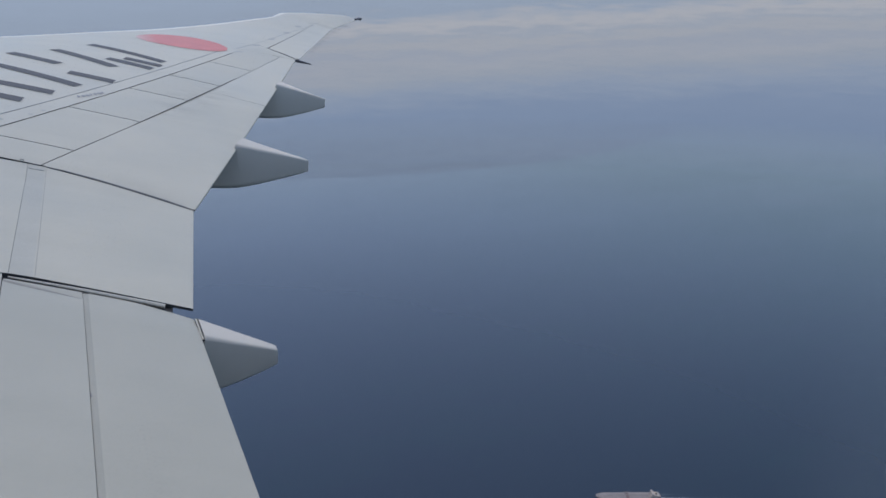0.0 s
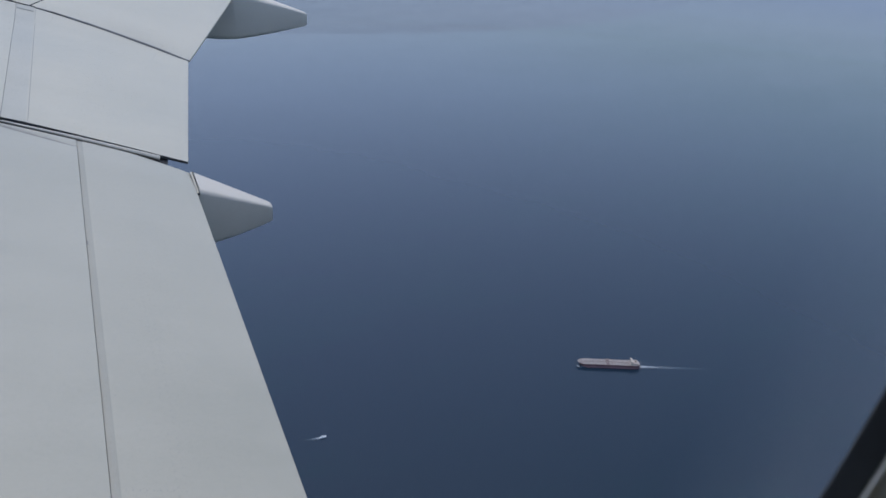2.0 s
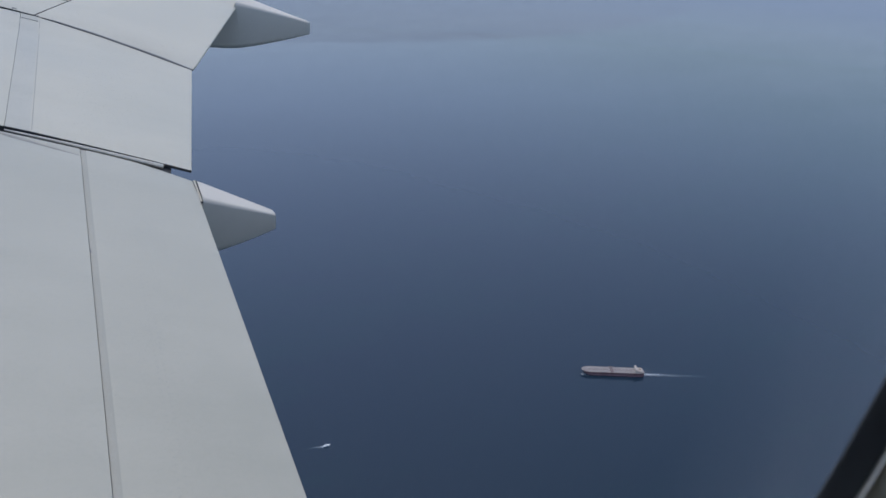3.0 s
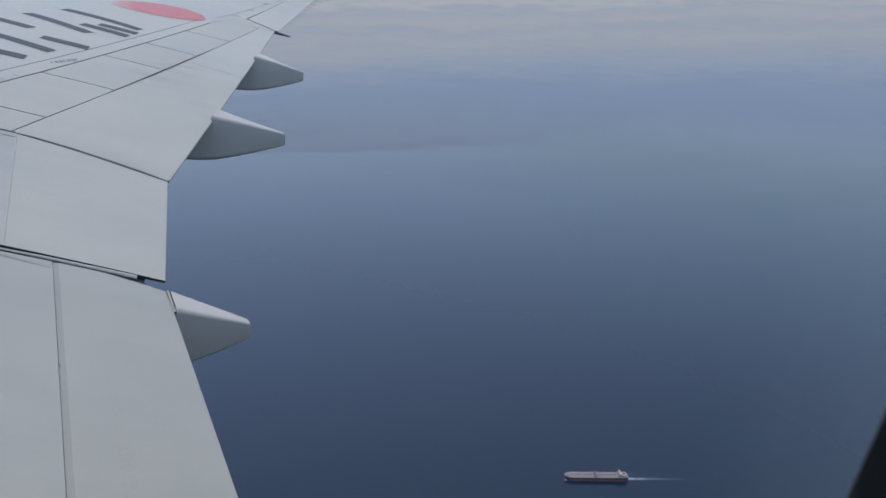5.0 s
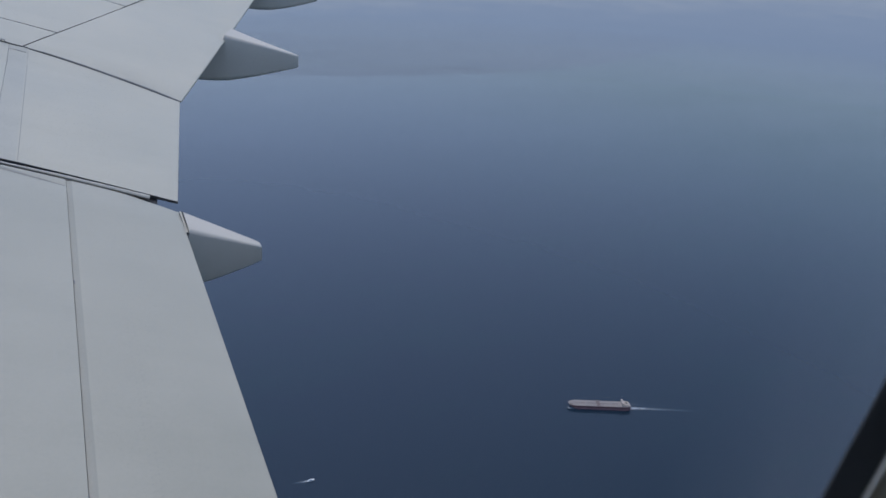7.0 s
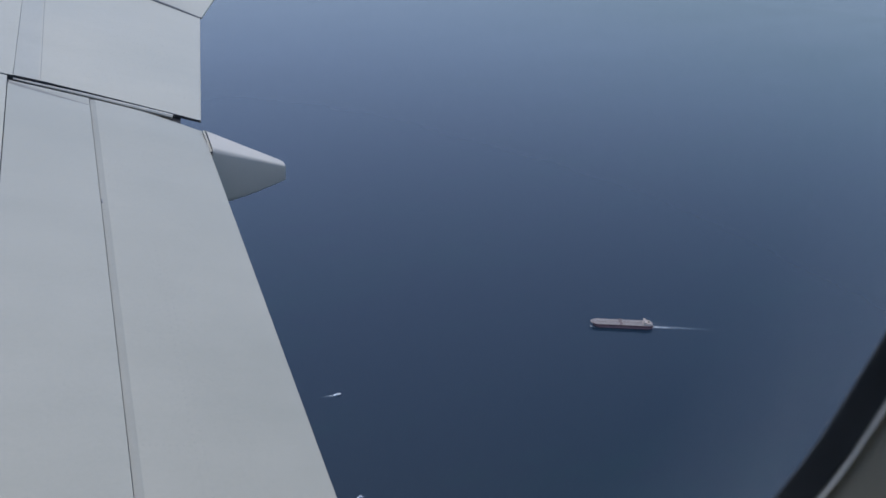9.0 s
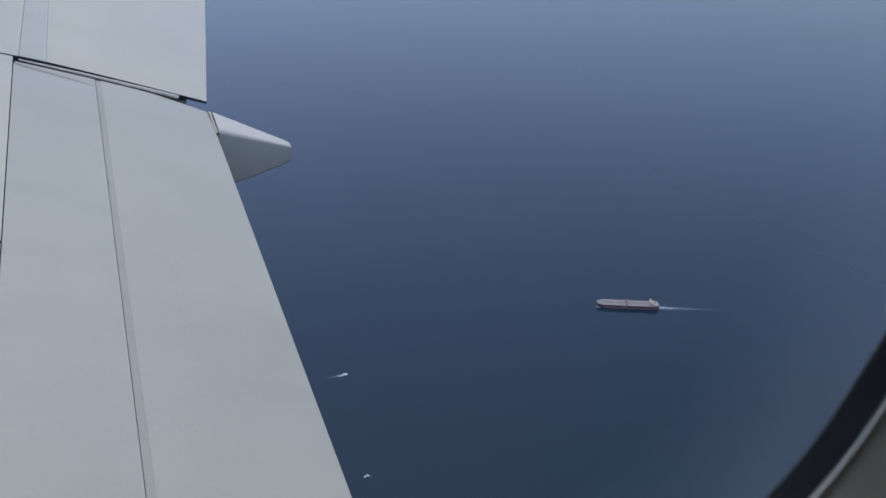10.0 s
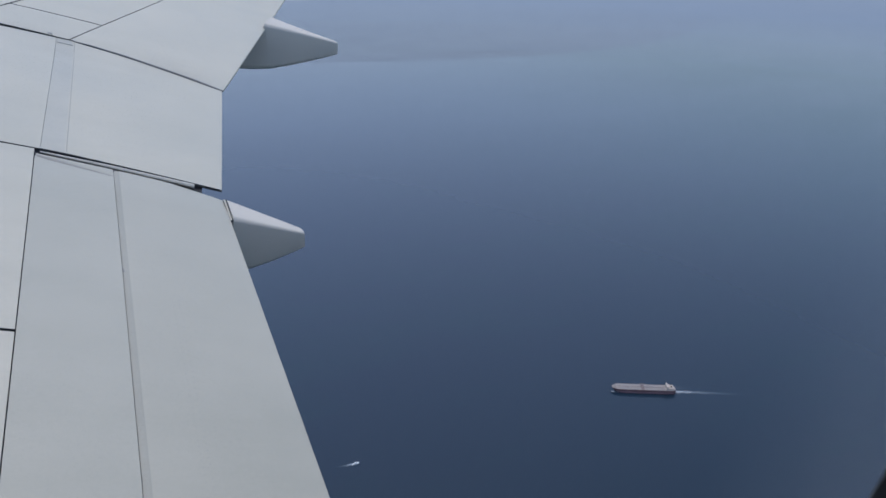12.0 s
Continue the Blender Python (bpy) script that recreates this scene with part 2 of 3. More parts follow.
def foam_material(length, w0, w1, strength):
    """Broken white water: bright at the head, thinning to pale teal along its own length, soft at the sides."""
    m = Mat("white_foam", 0.7)
    tr = m.n.new("ShaderNodeBsdfTransparent")
    mx = m.n.new("ShaderNodeMixShader")
    sep = m.n.new("ShaderNodeSeparateXYZ")
    m.put(m.co, sep.inputs[0])
    run = m.math("MULTIPLY", sep.outputs[0], 1.0 / length)
    m.colour(m.ramp(run, [(0.05, (0.72, 0.78, 0.81)), (0.45, (0.30, 0.44, 0.50))]))
    thin = m.math("POWER", m.math("SUBTRACT", 1.0, run), 3.4)
    half = m.math("MULTIPLY_ADD", run, 0.5 * (w1 - w0), 0.5 * w0)
    off = m.math("DIVIDE", sep.outputs[1], half)
    soft = m.math("SUBTRACT", 1.0, m.math("MULTIPLY", off, off))
    soft.node.use_clamp = True
    broken = m.ramp(m.noise(0.3, 4, m.scaled(0.5, 1.2, 1)), [(0.3, (0.55,) * 3), (0.6, (1,) * 3)])
    fac = m.math("MULTIPLY", m.math("MULTIPLY", thin, soft), m.math("MULTIPLY", broken, strength))
    fac.node.use_clamp = True
    m.put(fac, mx.inputs[0])
    m.put(tr.outputs[0], mx.inputs[1])
    m.put(m.b.outputs[0], mx.inputs[2])
    m.put(mx.outputs[0], m.n["Material Output"].inputs["Surface"])
    return m.m


# the clear opening: centre, half width, half height, corner radius, tilt
WIN_U, WIN_V, WIN_W, WIN_H, WIN_R, WIN_TILT = 0.0439, 0.0242, 0.1319, 0.1809, 0.0908, radians(18.87)


def pane_material():
    """Clear acrylic with a thin film of dirt that scatters daylight, thickened along the aft rim to paint a reflected
    glow.
    """
    m = Mat("window_acrylic")
    tr = m.n.new("ShaderNodeBsdfTransparent")
    gl = m.n.new("ShaderNodeBsdfGlossy")
    gl.inputs["Roughness"].default_value = 0.02
    df = m.n.new("ShaderNodeBsdfTranslucent")
    df.inputs["Color"].default_value = (0.71, 0.72, 0.75, 1)
    a, b = m.n.new("ShaderNodeMixShader"), m.n.new("ShaderNodeMixShader")
    a.inputs[0].default_value = 0.003
    m.put(tr.outputs[0], a.inputs[1])
    m.put(gl.outputs[0], a.inputs[2])
    sep = m.n.new("ShaderNodeSeparateXYZ")
    m.put(m.co, sep.inputs[0])
    # distance from the rounded outline of the window, negative inside it
    c, q = math.cos(WIN_TILT), math.sin(WIN_TILT)
    u = m.math("SUBTRACT", m.math("MULTIPLY_ADD", sep.outputs[0], c, -WIN_U), m.math("MULTIPLY", sep.outputs[2], q))
    v = m.math("ADD", m.math("MULTIPLY_ADD", sep.outputs[0], q, -WIN_V), m.math("MULTIPLY", sep.outputs[2], c))
    du = m.math("SUBTRACT", m.math("ABSOLUTE", u), WIN_W - WIN_R)
    dv = m.math("SUBTRACT", m.math("ABSOLUTE", v), WIN_H - WIN_R)
    pu, pv = m.math("MAXIMUM", du, 0.0), m.math("MAXIMUM", dv, 0.0)
    out = m.math("SQRT", m.math("ADD", m.math("MULTIPLY", pu, pu), m.math("MULTIPLY", pv, pv)))
    dist = m.math("SUBTRACT", m.math("ADD", out, m.math("MINIMUM", m.math("MAXIMUM", du, dv), 0.0)), WIN_R)
    rim = m.math("MULTIPLY_ADD", dist, 1 / 0.052, 0.72)
    rim.node.use_clamp = True
    aft = m.math("MULTIPLY_ADD", u, 14.0, -0.2)
    aft.node.use_clamp = True
    smear = m.ramp(m.noise(30, 5, m.scaled(1.6, 1, 0.3)), [(0.3, (0.72,) * 3), (0.75, (1.28,) * 3)])
    low = m.math("MULTIPLY_ADD", v, -9.0, 0.25)
    low.node.use_clamp = True
    # the even part adds a faint veil of haze, the rim part the glow
    dirt_glow = m.math("MULTIPLY", m.math("MULTIPLY_ADD", m.math("MULTIPLY", rim, m.math("MULTIPLY", aft, low)), 0.063, 0.0042), smear)
    m.put(dirt_glow, b.inputs[0])
    m.put(a.outputs[0], b.inputs[1])
    m.put(df.outputs[0], b.inputs[2])
    m.put(b.outputs[0], m.n["Material Output"].inputs["Surface"])
    return m.m


RED, SEA, PANE = disc_material(), sea_material(), pane_material()

# ---------------------------------------------------------------- mesh helpers


def mesh_of(name, verts, faces, mats, smooth=True, which=None):
    me = bpy.data.meshes.new(name)
    me.from_pydata(verts, [], faces)
    for m in mats if isinstance(mats, (list, tuple)) else [mats]:
        me.materials.append(m)
    if which:
        me.polygons.foreach_set("material_index", which)
    if smooth:
        me.polygons.foreach_set("use_smooth", [True] * len(me.polygons))
        me.set_sharp_from_angle(angle=radians(38))
    me.update()
    return me


def part(name, me, parent, label=""):
    ob = new(name, me)
    ob.parent = parent
    return tagged(ob, label) if label else ob


def empty(name, label, category, at=(0, 0, 0), kind="", group=""):
    ob = new(name)
    ob.location = at
    ob.empty_display_size = 0.2
    return tagged(ob, label, category, group, kind)


def sweep_rings(rings, closed_ends=True):
    """Verts and faces of a tube through rings of equal length."""
    n = len(rings[0])
    verts = [tuple(p) for r in rings for p in r]
    faces = []
    for i in range(len(rings) - 1):
        for j in range(n):
            k = (j + 1) % n
            faces.append((i * n + j, i * n + k, (i + 1) * n + k, (i + 1) * n + j))
    if closed_ends:
        faces.append(tuple(reversed(range(n))))
        faces.append(tuple(range((len(rings) - 1) * n, len(rings) * n)))
    return verts, faces


# ---------------------------------------------------------------- the wing's shape
EDGE = [(-3, 0.863), (7.83, 0.776), (10.78, 1.19), (11.66, 1.54), (21.98, 5.43), (26.31, 7.59), (28.4, 9.2)]
CHORD = [(-3, 14.6), (0, 13.2), (10.78, 8.0), (22, 4.5), (25.5, 3.1), (28.4, 0.25)]
TWIST = [(-3, 0.24), (11, 0.24), (22, 0.15), (24, 0.14), (25.5, 0.17), (27, 0.26), (30, 0.32)]


def line_at(y, pts):
    return float(np.interp(y, [p[0] for p in pts], [p[1] for p in pts]))


def edge_x(y):
    return line_at(y, EDGE)


def edge_z(y):
    return -3.6 + 0.1 * y + 0.0008 * max(0.0, y - 8) ** 2


def smooth_at(y, pts, w=1.2):
    return sum(line_at(y + d * w, pts) for d in (-1, -0.5, 0, 0.5, 1)) / 5


def top(x, y, lift=0.0):
    """A point of the wing's upper face over (x, y)."""
    c = max(0.2, smooth_at(y, CHORD))
    u = max(0.0, (edge_x(y) - x) / c)
    return (x, y, edge_z(y) + c * (smooth_at(y, TWIST) * u + 0.10 * u * (1 - u)) + lift)


LEAD = [(-3, 14.6), (0, 13.4), (10.78, 9.3), (19.84, 6.17), (20.58, 5.65), (21.72, 4.86), (22.87, 3.92), (24.48, 2.82), (25.3, 2.31), (25.9, 1.92), (26.4, 1.68), (26.8, 2.02), (27.4, 1.62), (27.9, 1.08), (28.4, 0.25)]


def lead_x(y):
    return edge_x(y) - max(0.2, smooth_at(y, LEAD, 0.3))


def hinge_x(y):
    return -1.0 + 0.545 * (y - 12.42)


def flap_x(y):
    return -0.55 + 0.527 * (y - 11.2)


def plate(corners, nx, ny, lift=0.0, depth=0.05, round_=0.012, mat=WING, tail=None, rim_mat=GAP, dip=None, bow_in=0.0, bow_out=0.0):
    """A skin panel on the wing's upper face with turned-down edges.
    corners: (x, y) fore-in, aft-in, aft-out, fore-out. tail: its depth at the aft edge.
    bow_in, bow_out: how far its inboard and outboard edges bulge outboard."""
    (ax, ay), (bx, by), (cx, cy), (dx, dy) = corners
    def spread(n):
        return [0.0] + [i / n for i in range(n + 1)] + [1.0]
    ss, tt = spread(nx), spread(ny)
    verts, faces, which = [], [], []
    for i, s in enumerate(ss):
        for j, t in enumerate(tt):
            x = (1 - t) * ((1 - s) * ax + s * bx) + t * ((1 - s) * dx + s * cx)
            y = (1 - t) * ((1 - s) * ay + s * by) + t * ((1 - s) * dy + s * cy)
            y += 4 * s * (1 - s) * ((1 - t) * bow_in + t * bow_out)
            rim = i in (0, len(ss) - 1) or j in (0, len(tt) - 1)
            px, py, pz = top(x, y, lift + (dip(s, t) if dip else 0.0))
            if rim:
                d = depth if tail is None else depth + (tail - depth) * s
                pz -= d
            else:
                # pull the top face's border in a little, so that the edge is rounded
                if i in (1, len(ss) - 2) or j in (1, len(tt) - 2):
                    pz -= round_ * 0.35
            verts.append((px, py, pz))
    w = len(tt)
    for i in range(len(ss) - 1):
        for j in range(len(tt) - 1):
            faces.append((i * w + j, i * w + j + 1, (i + 1) * w + j + 1, (i + 1) * w + j)[::-1])
            inner = 0 < j < len(tt) - 2 and 0 < i < len(ss) - 2
            which.append(0 if inner or (tail is not None and i == len(ss) - 2) else 1)
    return mesh_of("plate", verts, faces, [mat, rim_mat], which=which)


def bar_along(points, r, mat, sides=8, flat=1.0):
    rings = []
    for k, p in enumerate(points):
        a = Vector(points[max(0, k - 1)])
        b = Vector(points[min(len(points) - 1, k + 1)])
        d = (b - a).normalized()
        side = d.cross(Vector((0, 0, 1))).normalized()
        up = side.cross(d)
        rr = r[k] if isinstance(r, (list, tuple)) else r
        rings.append([Vector(p) + side * rr * math.cos(q) + up * rr * flat * math.sin(q) for q in [2 * math.pi * i / sides for i in range(sides)]])
    verts, faces = sweep_rings(rings)
    return mesh_of("bar", verts, faces, mat)


def on_top(x0, y0, x1, y1, n, lift):
    return [top(x0 + (x1 - x0) * i / n, y0 + (y1 - y0) * i / n, lift) for i in range(n + 1)]



airplane = empty("airplane", "pale grey airliner in flight with swept wing and red disc", "airplane")


def wing_body():
    """The closed airfoil body under the skin panels: dark where gaps show it, grey below."""
    rings = []
    ys = [-2.6, 0, 2, 4, 6, 7.83, 9.3, 10.78, 11.66, 13, 15, 17, 19, 21, 22, 23, 24, 25, 26, 27, 27.8, 28.3]
    n = 14
    for y in ys:
        c = max(0.2, smooth_at(y, LEAD, 0.3))
        x0, z0 = edge_x(y), edge_z(y)
        k = smooth_at(y, TWIST)
        ring = []
        for i in range(n + 1):
            u = 0.0175 + 0.9695 * i / n
            px, py, pz = top(x0 - c * u, y)
            ring.append((px, py, pz - (0.045 if y < 24.9 else 0.010) - 0.01 * (i > n - 2)))
        for i in range(n - 1, 0, -1):
            u = 0.0175 + 0.9695 * i / n
            thick = c * 0.42 * u ** 0.8 * (1 - u) ** 0.55
            px, py, pz = top(x0 - c * u, y)
            ring.append((px, py, pz - (0.05 + thick * 0.75 if y < 24.9 else 0.016 + thick * 0.35)))
        rings.append(ring)
    verts, faces = sweep_rings(rings)
    m = len(rings[0])
    which = [0 if (f % m) < n and ys[min(f // m, len(ys) - 1)] < 24.9 else 1 for f in range(len(faces))]
    return mesh_of("wing_body", verts, faces, [GAP, WING], which=which)


part("wing_body", wing_body(), airplane, "dark sealant and grey underside below the wing skin")


def skin(y0, y1, aft, rows, cols, mat, rear=GAP, drop=0.05):
    """Fixed skin from the aft line to the leading edge, which curls under."""
    verts, faces, which = [], [], []
    for i in range(rows + 1):
        y = y0 + (y1 - y0) * i / rows
        xa, xl = aft(y), lead_x(y)
        ch = xa - xl
        line = [(*top(xa, y)[:2], top(xa, y)[2] - drop)]
        for j in range(cols + 1):
            line.append(top(xa - ch * j / cols, y))
        x, yy, z = top(xl, y)
        r = 0.05 + 0.02 * ch
        line += [(x - 0.5 * r, yy, z - 0.3 * r), (x - 0.75 * r, yy, z - r), (x - 0.4 * r, yy, z - 1.8 * r)]
        verts += line
    w = cols + 5
    for i in range(rows):
        for j in range(w - 1):
            faces.append((i * w + j, i * w + j + 1, (i + 1) * w + j + 1, (i + 1) * w + j)[::-1])
            which.append(1 if j == 0 else 2 if j > cols - 1 and j < cols + 3 else 0)
    return mesh_of("wing_skin", verts, faces, [mat, rear, SLAT], which=which)


part("wing_skin", skin(-2.5, 8.0, lambda y: -2.02, 20, 20, SKIN), airplane)
part("wing_skin", skin(8.0, 12.14, lambda y: -1.95 + 0.19 * (y - 8.0), 10, 20, SKIN), airplane)
part("wing_skin", skin(12.14, 22.15, lambda y: hinge_x(y) - 0.014 + 0.48 * max(0.0, y - 21.36), 32, 20, SKIN), airplane)
part("wing_skin", skin(22.155, 26.47, lambda y: 4.675 + 0.572 * (y - 22.15), 18, 14, SKIN), airplane)
part("wing_skin", skin(26.475, 28.35, lambda y: edge_x(y) - 0.01, 20, 14, SKIN, SKIN, 0.012), airplane)

# inboard flaps and panels
inboard_flap = part("inboard_flap", plate([(-0.122, 0.1), (0.838, 0.1), (0.768, 7.695), (-0.122, 7.850)], 12, 22, 0, 0.06, 0.001, FLAP, 0.025, FLAP, lambda s, t: -0.03 * max(0.0, (t - 0.985) / 0.015) * max(0.0, (s - 0.45) / 0.55), 0.0, 0.022), airplane)
# seal strip whose darker tone paints the shade beside the crease
part("flap_crease_seal", plate([(-0.1675, 0.1), (-0.118, 0.1), (-0.118, 7.84), (-0.1675, 7.85)], 4, 22, -0.0012, 0.05, 0.001, CREASE, 0.03, RUBBER, lambda s, t: -0.007 * (1 - s) ** 2), inboard_flap, "seal strip painted darker as shade along the flap crease")
flap_nose = part("flap_nose", plate([(-0.7965, 0.1), (-0.170, 0.1), (-0.170, 7.705), (-0.7965, 7.866)], 8, 22, 0.003, 0.06, 0.001, NOSE, None, FADED), airplane)
part("flap_end_wedge", plate([(-0.790, 7.869), (-0.170, 7.708), (-0.172, 7.862), (-0.790, 7.915)], 6, 6, 0.0028, 0.05, 0.0, NOSE, None, STRIP, lambda s, t: -0.016 * (1 - t) ** 2 - 0.006 * t * t), flap_nose, "grey wedge at the flap end")
# flat grey bar that paints the soft shade where the flap end bends
part("flap_end_shade", bar_along([top(-0.79, 7.866, 0.003), top(-0.70, 7.838, 0.003), top(-0.56, 7.798, 0.003), top(-0.38, 7.750, 0.003), top(-0.18, 7.702, 0.002)], [0.022, 0.030, 0.026, 0.020, 0.010], SEAM_SHADE, 8, 0.1), flap_nose, "soft grey shade painted at the flap end")
part("crease_latch", bar_along(on_top(-0.164, 6.02, -0.160, 5.97, 2, -0.004), 0.0045, FADED, 8, 0.6), flap_nose, "small dark latch in the flap crease")
for y0, y1 in ((0.1, 2.2), (2.215, 5.035), (5.065, 8.0)):
    part("spoiler", plate([(-2.0, y0), (-0.804, y0), (-0.804, y1), (-2.0, y1)], 6, 8, 0.004, 0.05, 0.006, WING), airplane)
# flaperon, its hinge strip and the panel ahead of it
flaperon = part("flaperon", plate([(-0.565, 8.02), (0.785, 7.87), (1.19, 10.750), (-0.475, 11.195)], 12, 12, 0.006, 0.06, 0.012, WING, 0.03, bow_out=0.032), airplane)
part("flaperon_hinge_strip", plate([(-0.758, 8.03), (-0.550, 8.02), (-0.460, 11.215), (-0.658, 11.220)], 2, 12, 0.003, 0.05, 0.004, STRIP, None, GAP), airplane)
part("spoiler", plate([(-1.93, 8.06), (-0.762, 8.03), (-0.662, 11.222), (-1.34, 11.235)], 6, 10, 0.004, 0.05, 0.015, WING), airplane)
# outboard spoilers
cuts = [11.24, 11.99, 13.87, 15.70, 17.28, 19.2, 21.35]
for y0, y1 in zip(cuts[:-1], cuts[1:]):
    y0, y1 = y0 + 0.011, y1 - 0.011
    part("spoiler", plate([(hinge_x(y0) + 0.012, y0 + 0.1), (flap_x(y0) - 0.003, y0), (flap_x(y1) - 0.003, y1), (hinge_x(y1) + 0.012, y1 + 0.1)], 6, 8, 0.004, 0.05, 0.012, WING), airplane)
part("flap_slot_line", bar_along(on_top(flap_x(13.7), 13.7, flap_x(18.3), 18.3, 40, 0.003), [0.004 + 0.012 * math.sin(math.pi * k / 40) for k in range(41)], GAP, 6, 0.4), airplane, "dark slot ahead of the outboard flap")
# outboard flap in two lengths, and the aileron
part("outboard_flap", plate([(flap_x(11.25) + 0.004, 11.24), (1.215, 10.80), (edge_x(16.55), 16.55), (flap_x(16.7) + 0.004, 16.7)], 10, 20, 0.004, 0.06, 0.02, WING, 0.03, bow_in=0.034), airplane)
part("outboard_flap", plate([(flap_x(16.706) + 0.004, 16.706), (edge_x(16.558), 16.558), (edge_x(21.45), 21.45), (flap_x(21.40) + 0.004, 21.40)], 10, 16, 0.004, 0.06, 0.02, SKIN, 0.03), airplane)
part("wing_filler_panel", plate([(hinge_x(21.36) - 0.02, 21.36), (flap_x(21.36) - 0.004, 21.36), (5.28, 21.48), (4.65, 22.135)], 4, 4, 0.004, 0.012, 0.002, WING, None, WING), airplane)
aileron = part("aileron", plate([(4.70, 22.15), (5.33, 21.50), (7.68, 26.455), (7.145, 26.47)], 8, 14, 0.004, 0.05, 0.015, SKIN, 0.014), airplane)

part("seal_rail", bar_along(on_top(-0.76, 7.968, -0.26, 7.923, 8, -0.006) + on_top(-0.20, 7.918, 0.53, 7.846, 10, -0.006), [0.012 + 0.0017 * k for k in range(9)] + [0.0260 + 0.0008 * k for k in range(11)], RAIL, 12, 0.57), airplane, "grey seal rail in the flap slot")
# sealant line ahead of the spoilers
part("hinge_line", bar_along(on_top(hinge_x(11.36), 11.36, hinge_x(20.7), 20.7, 50, 0.002), 0.010, GAP, 6, 0.5), airplane, "dark spoiler hinge line")
part("seam_line", bar_along(on_top(3.66, 21.25, 5.66, 24.28, 14, 0.0) + on_top(5.78, 24.45, 7.38, 26.75, 14, 0.0), 0.006, FADED, 6, 0.5), airplane, "thin grey sealant line")
part("flaperon_end_seal", bar_along([top(-0.53, 11.228, 0.0), top(-0.27, 11.196, 0.0), top(0.1, 11.105, 0.0), top(0.54, 10.978, 0.0), top(0.87, 10.882, 0.0), top(1.195, 10.776, -0.004)], [0.012, 0.020, 0.028, 0.032, 0.033, 0.026], SEAL, 8, 0.5), flaperon, "dark grey seal between the flaperon and flap")
part("hinge_strip_cap", plate([(-0.655, 11.07), (-0.485, 11.07), (-0.485, 11.18), (-0.655, 11.18)], 2, 2, 0.0085, 0.006, 0.001, STRIP, None, FADED), airplane, "small grey cover at the strip end")
part("hinge_strip_cap", bar_along(on_top(-0.66, 11.226, -0.47, 11.222, 4, 0.004), 0.014, GAP, 6, 0.5), airplane, "dark short seal at the strip end")
part("spoiler_latch", bar_along([top(-0.735, 11.19, 0.0), top(-0.735, 11.19, 0.05), top(-0.70, 11.19, 0.05), top(-0.70, 11.19, 0.0)], 0.008, WICK, 6), airplane, "small dark bracket")
part("strip_seam", bar_along(on_top(-0.548, 8.05, -0.462, 11.18, 20, 0.003), 0.0025, SEAM_SHADE, 6, 0.5), flaperon, "thin grey seam beside the hinge strip")
part("aileron_end_gap", bar_along(on_top(4.72, 22.13, 5.34, 21.49, 8, 0.0), [0.004, 0.008, 0.012, 0.016, 0.018, 0.018, 0.018, 0.016, 0.012], GAP, 8, 0.5), aileron, "dark gap at the aileron end")
part("seam_line", bar_along(on_top(hinge_x(12.3) - 0.33, 12.3, hinge_x(21.2) - 0.30, 21.2, 40, 0.0), 0.010, FADED, 6, 0.5), airplane, "thin grey sealant line")


def decal(outline_fn, nu, nv, mat, lift=0.006):
    verts, faces = [], []
    for i in range(nu + 1):
        for j in range(nv + 1):
            x, y = outline_fn(i / nu, j / nv)
            verts.append(top(x, y, lift))
    for i in range(nu):
        for j in range(nv):
            faces.append((i * (nv + 1) + j, i * (nv + 1) + j + 1, (i + 1) * (nv + 1) + j + 1, (i + 1) * (nv + 1) + j)[::-1])
    return mesh_of("decal", verts, faces, mat)


part("red_disc", decal(lambda u, v: (2.45 + 1.04 * v * math.cos(2 * math.pi * u), 21.2 - 0.82 * v * math.sin(2 * math.pi * u)), 48, 6, RED), airplane, "plain red painted disc")
# plain bars in place of the painted marking
for x0, y0, x1, y1 in ((0.36, 19.42, 1.72, 18.45), (0.95, 18.27, 1.62, 18.02), (-0.32, 18.30, 0.70, 17.28), (0.62, 18.0, 1.41, 17.62), (-1.05, 17.42, -0.25, 16.86),
                       (-0.10, 16.24, 0.62, 16.04), (-1.75, 16.42, 0.03, 15.33), (-1.45, 14.85, -0.35, 14.62), (-1.75, 14.12, -0.77, 13.90), (-2.2, 13.2, -1.15, 13.0)):
    px, py = y0 - y1, x1 - x0
    k = 0.14 / math.hypot(px, py)
    part("marking_bar", decal(lambda u, v, x0=x0, y0=y0, x1=x1, y1=y1, a=px * k, b=py * k: (x0 + (x1 - x0) * u + a * (1 - 2 * v), y0 + (y1 - y0) * u + b * (1 - 2 * v)), 12, 2, INK), airplane)
for k in range(7):
    part("stencil_bar", decal(lambda u, v, k=k: (-0.01 + 0.062 * k + (0.036 + 0.014 * (k % 3)) * u, 14.58 + 0.085 * k + 0.10 * v), 1, 1, STENCIL), airplane)
for x, y in ((3.74, 20.99), (4.41, 22.18), (5.05, 23.26), (5.74, 24.42), (6.37, 25.52)):
    part("access_mark", decal(lambda u, v, x=x, y=y: (x - 0.10 + 0.20 * u, y - 0.10 + 0.13 * v + 0.12 * u), 1, 1, MARK), airplane)
for x, y in ((-0.65, 13.21), (-0.49, 13.51), (-1.0, 12.75)):
    part("access_mark", decal(lambda u, v, x=x, y=y: (x - 0.03 + 0.06 * u, y - 0.02 + 0.05 * v), 1, 1, MARK), airplane)


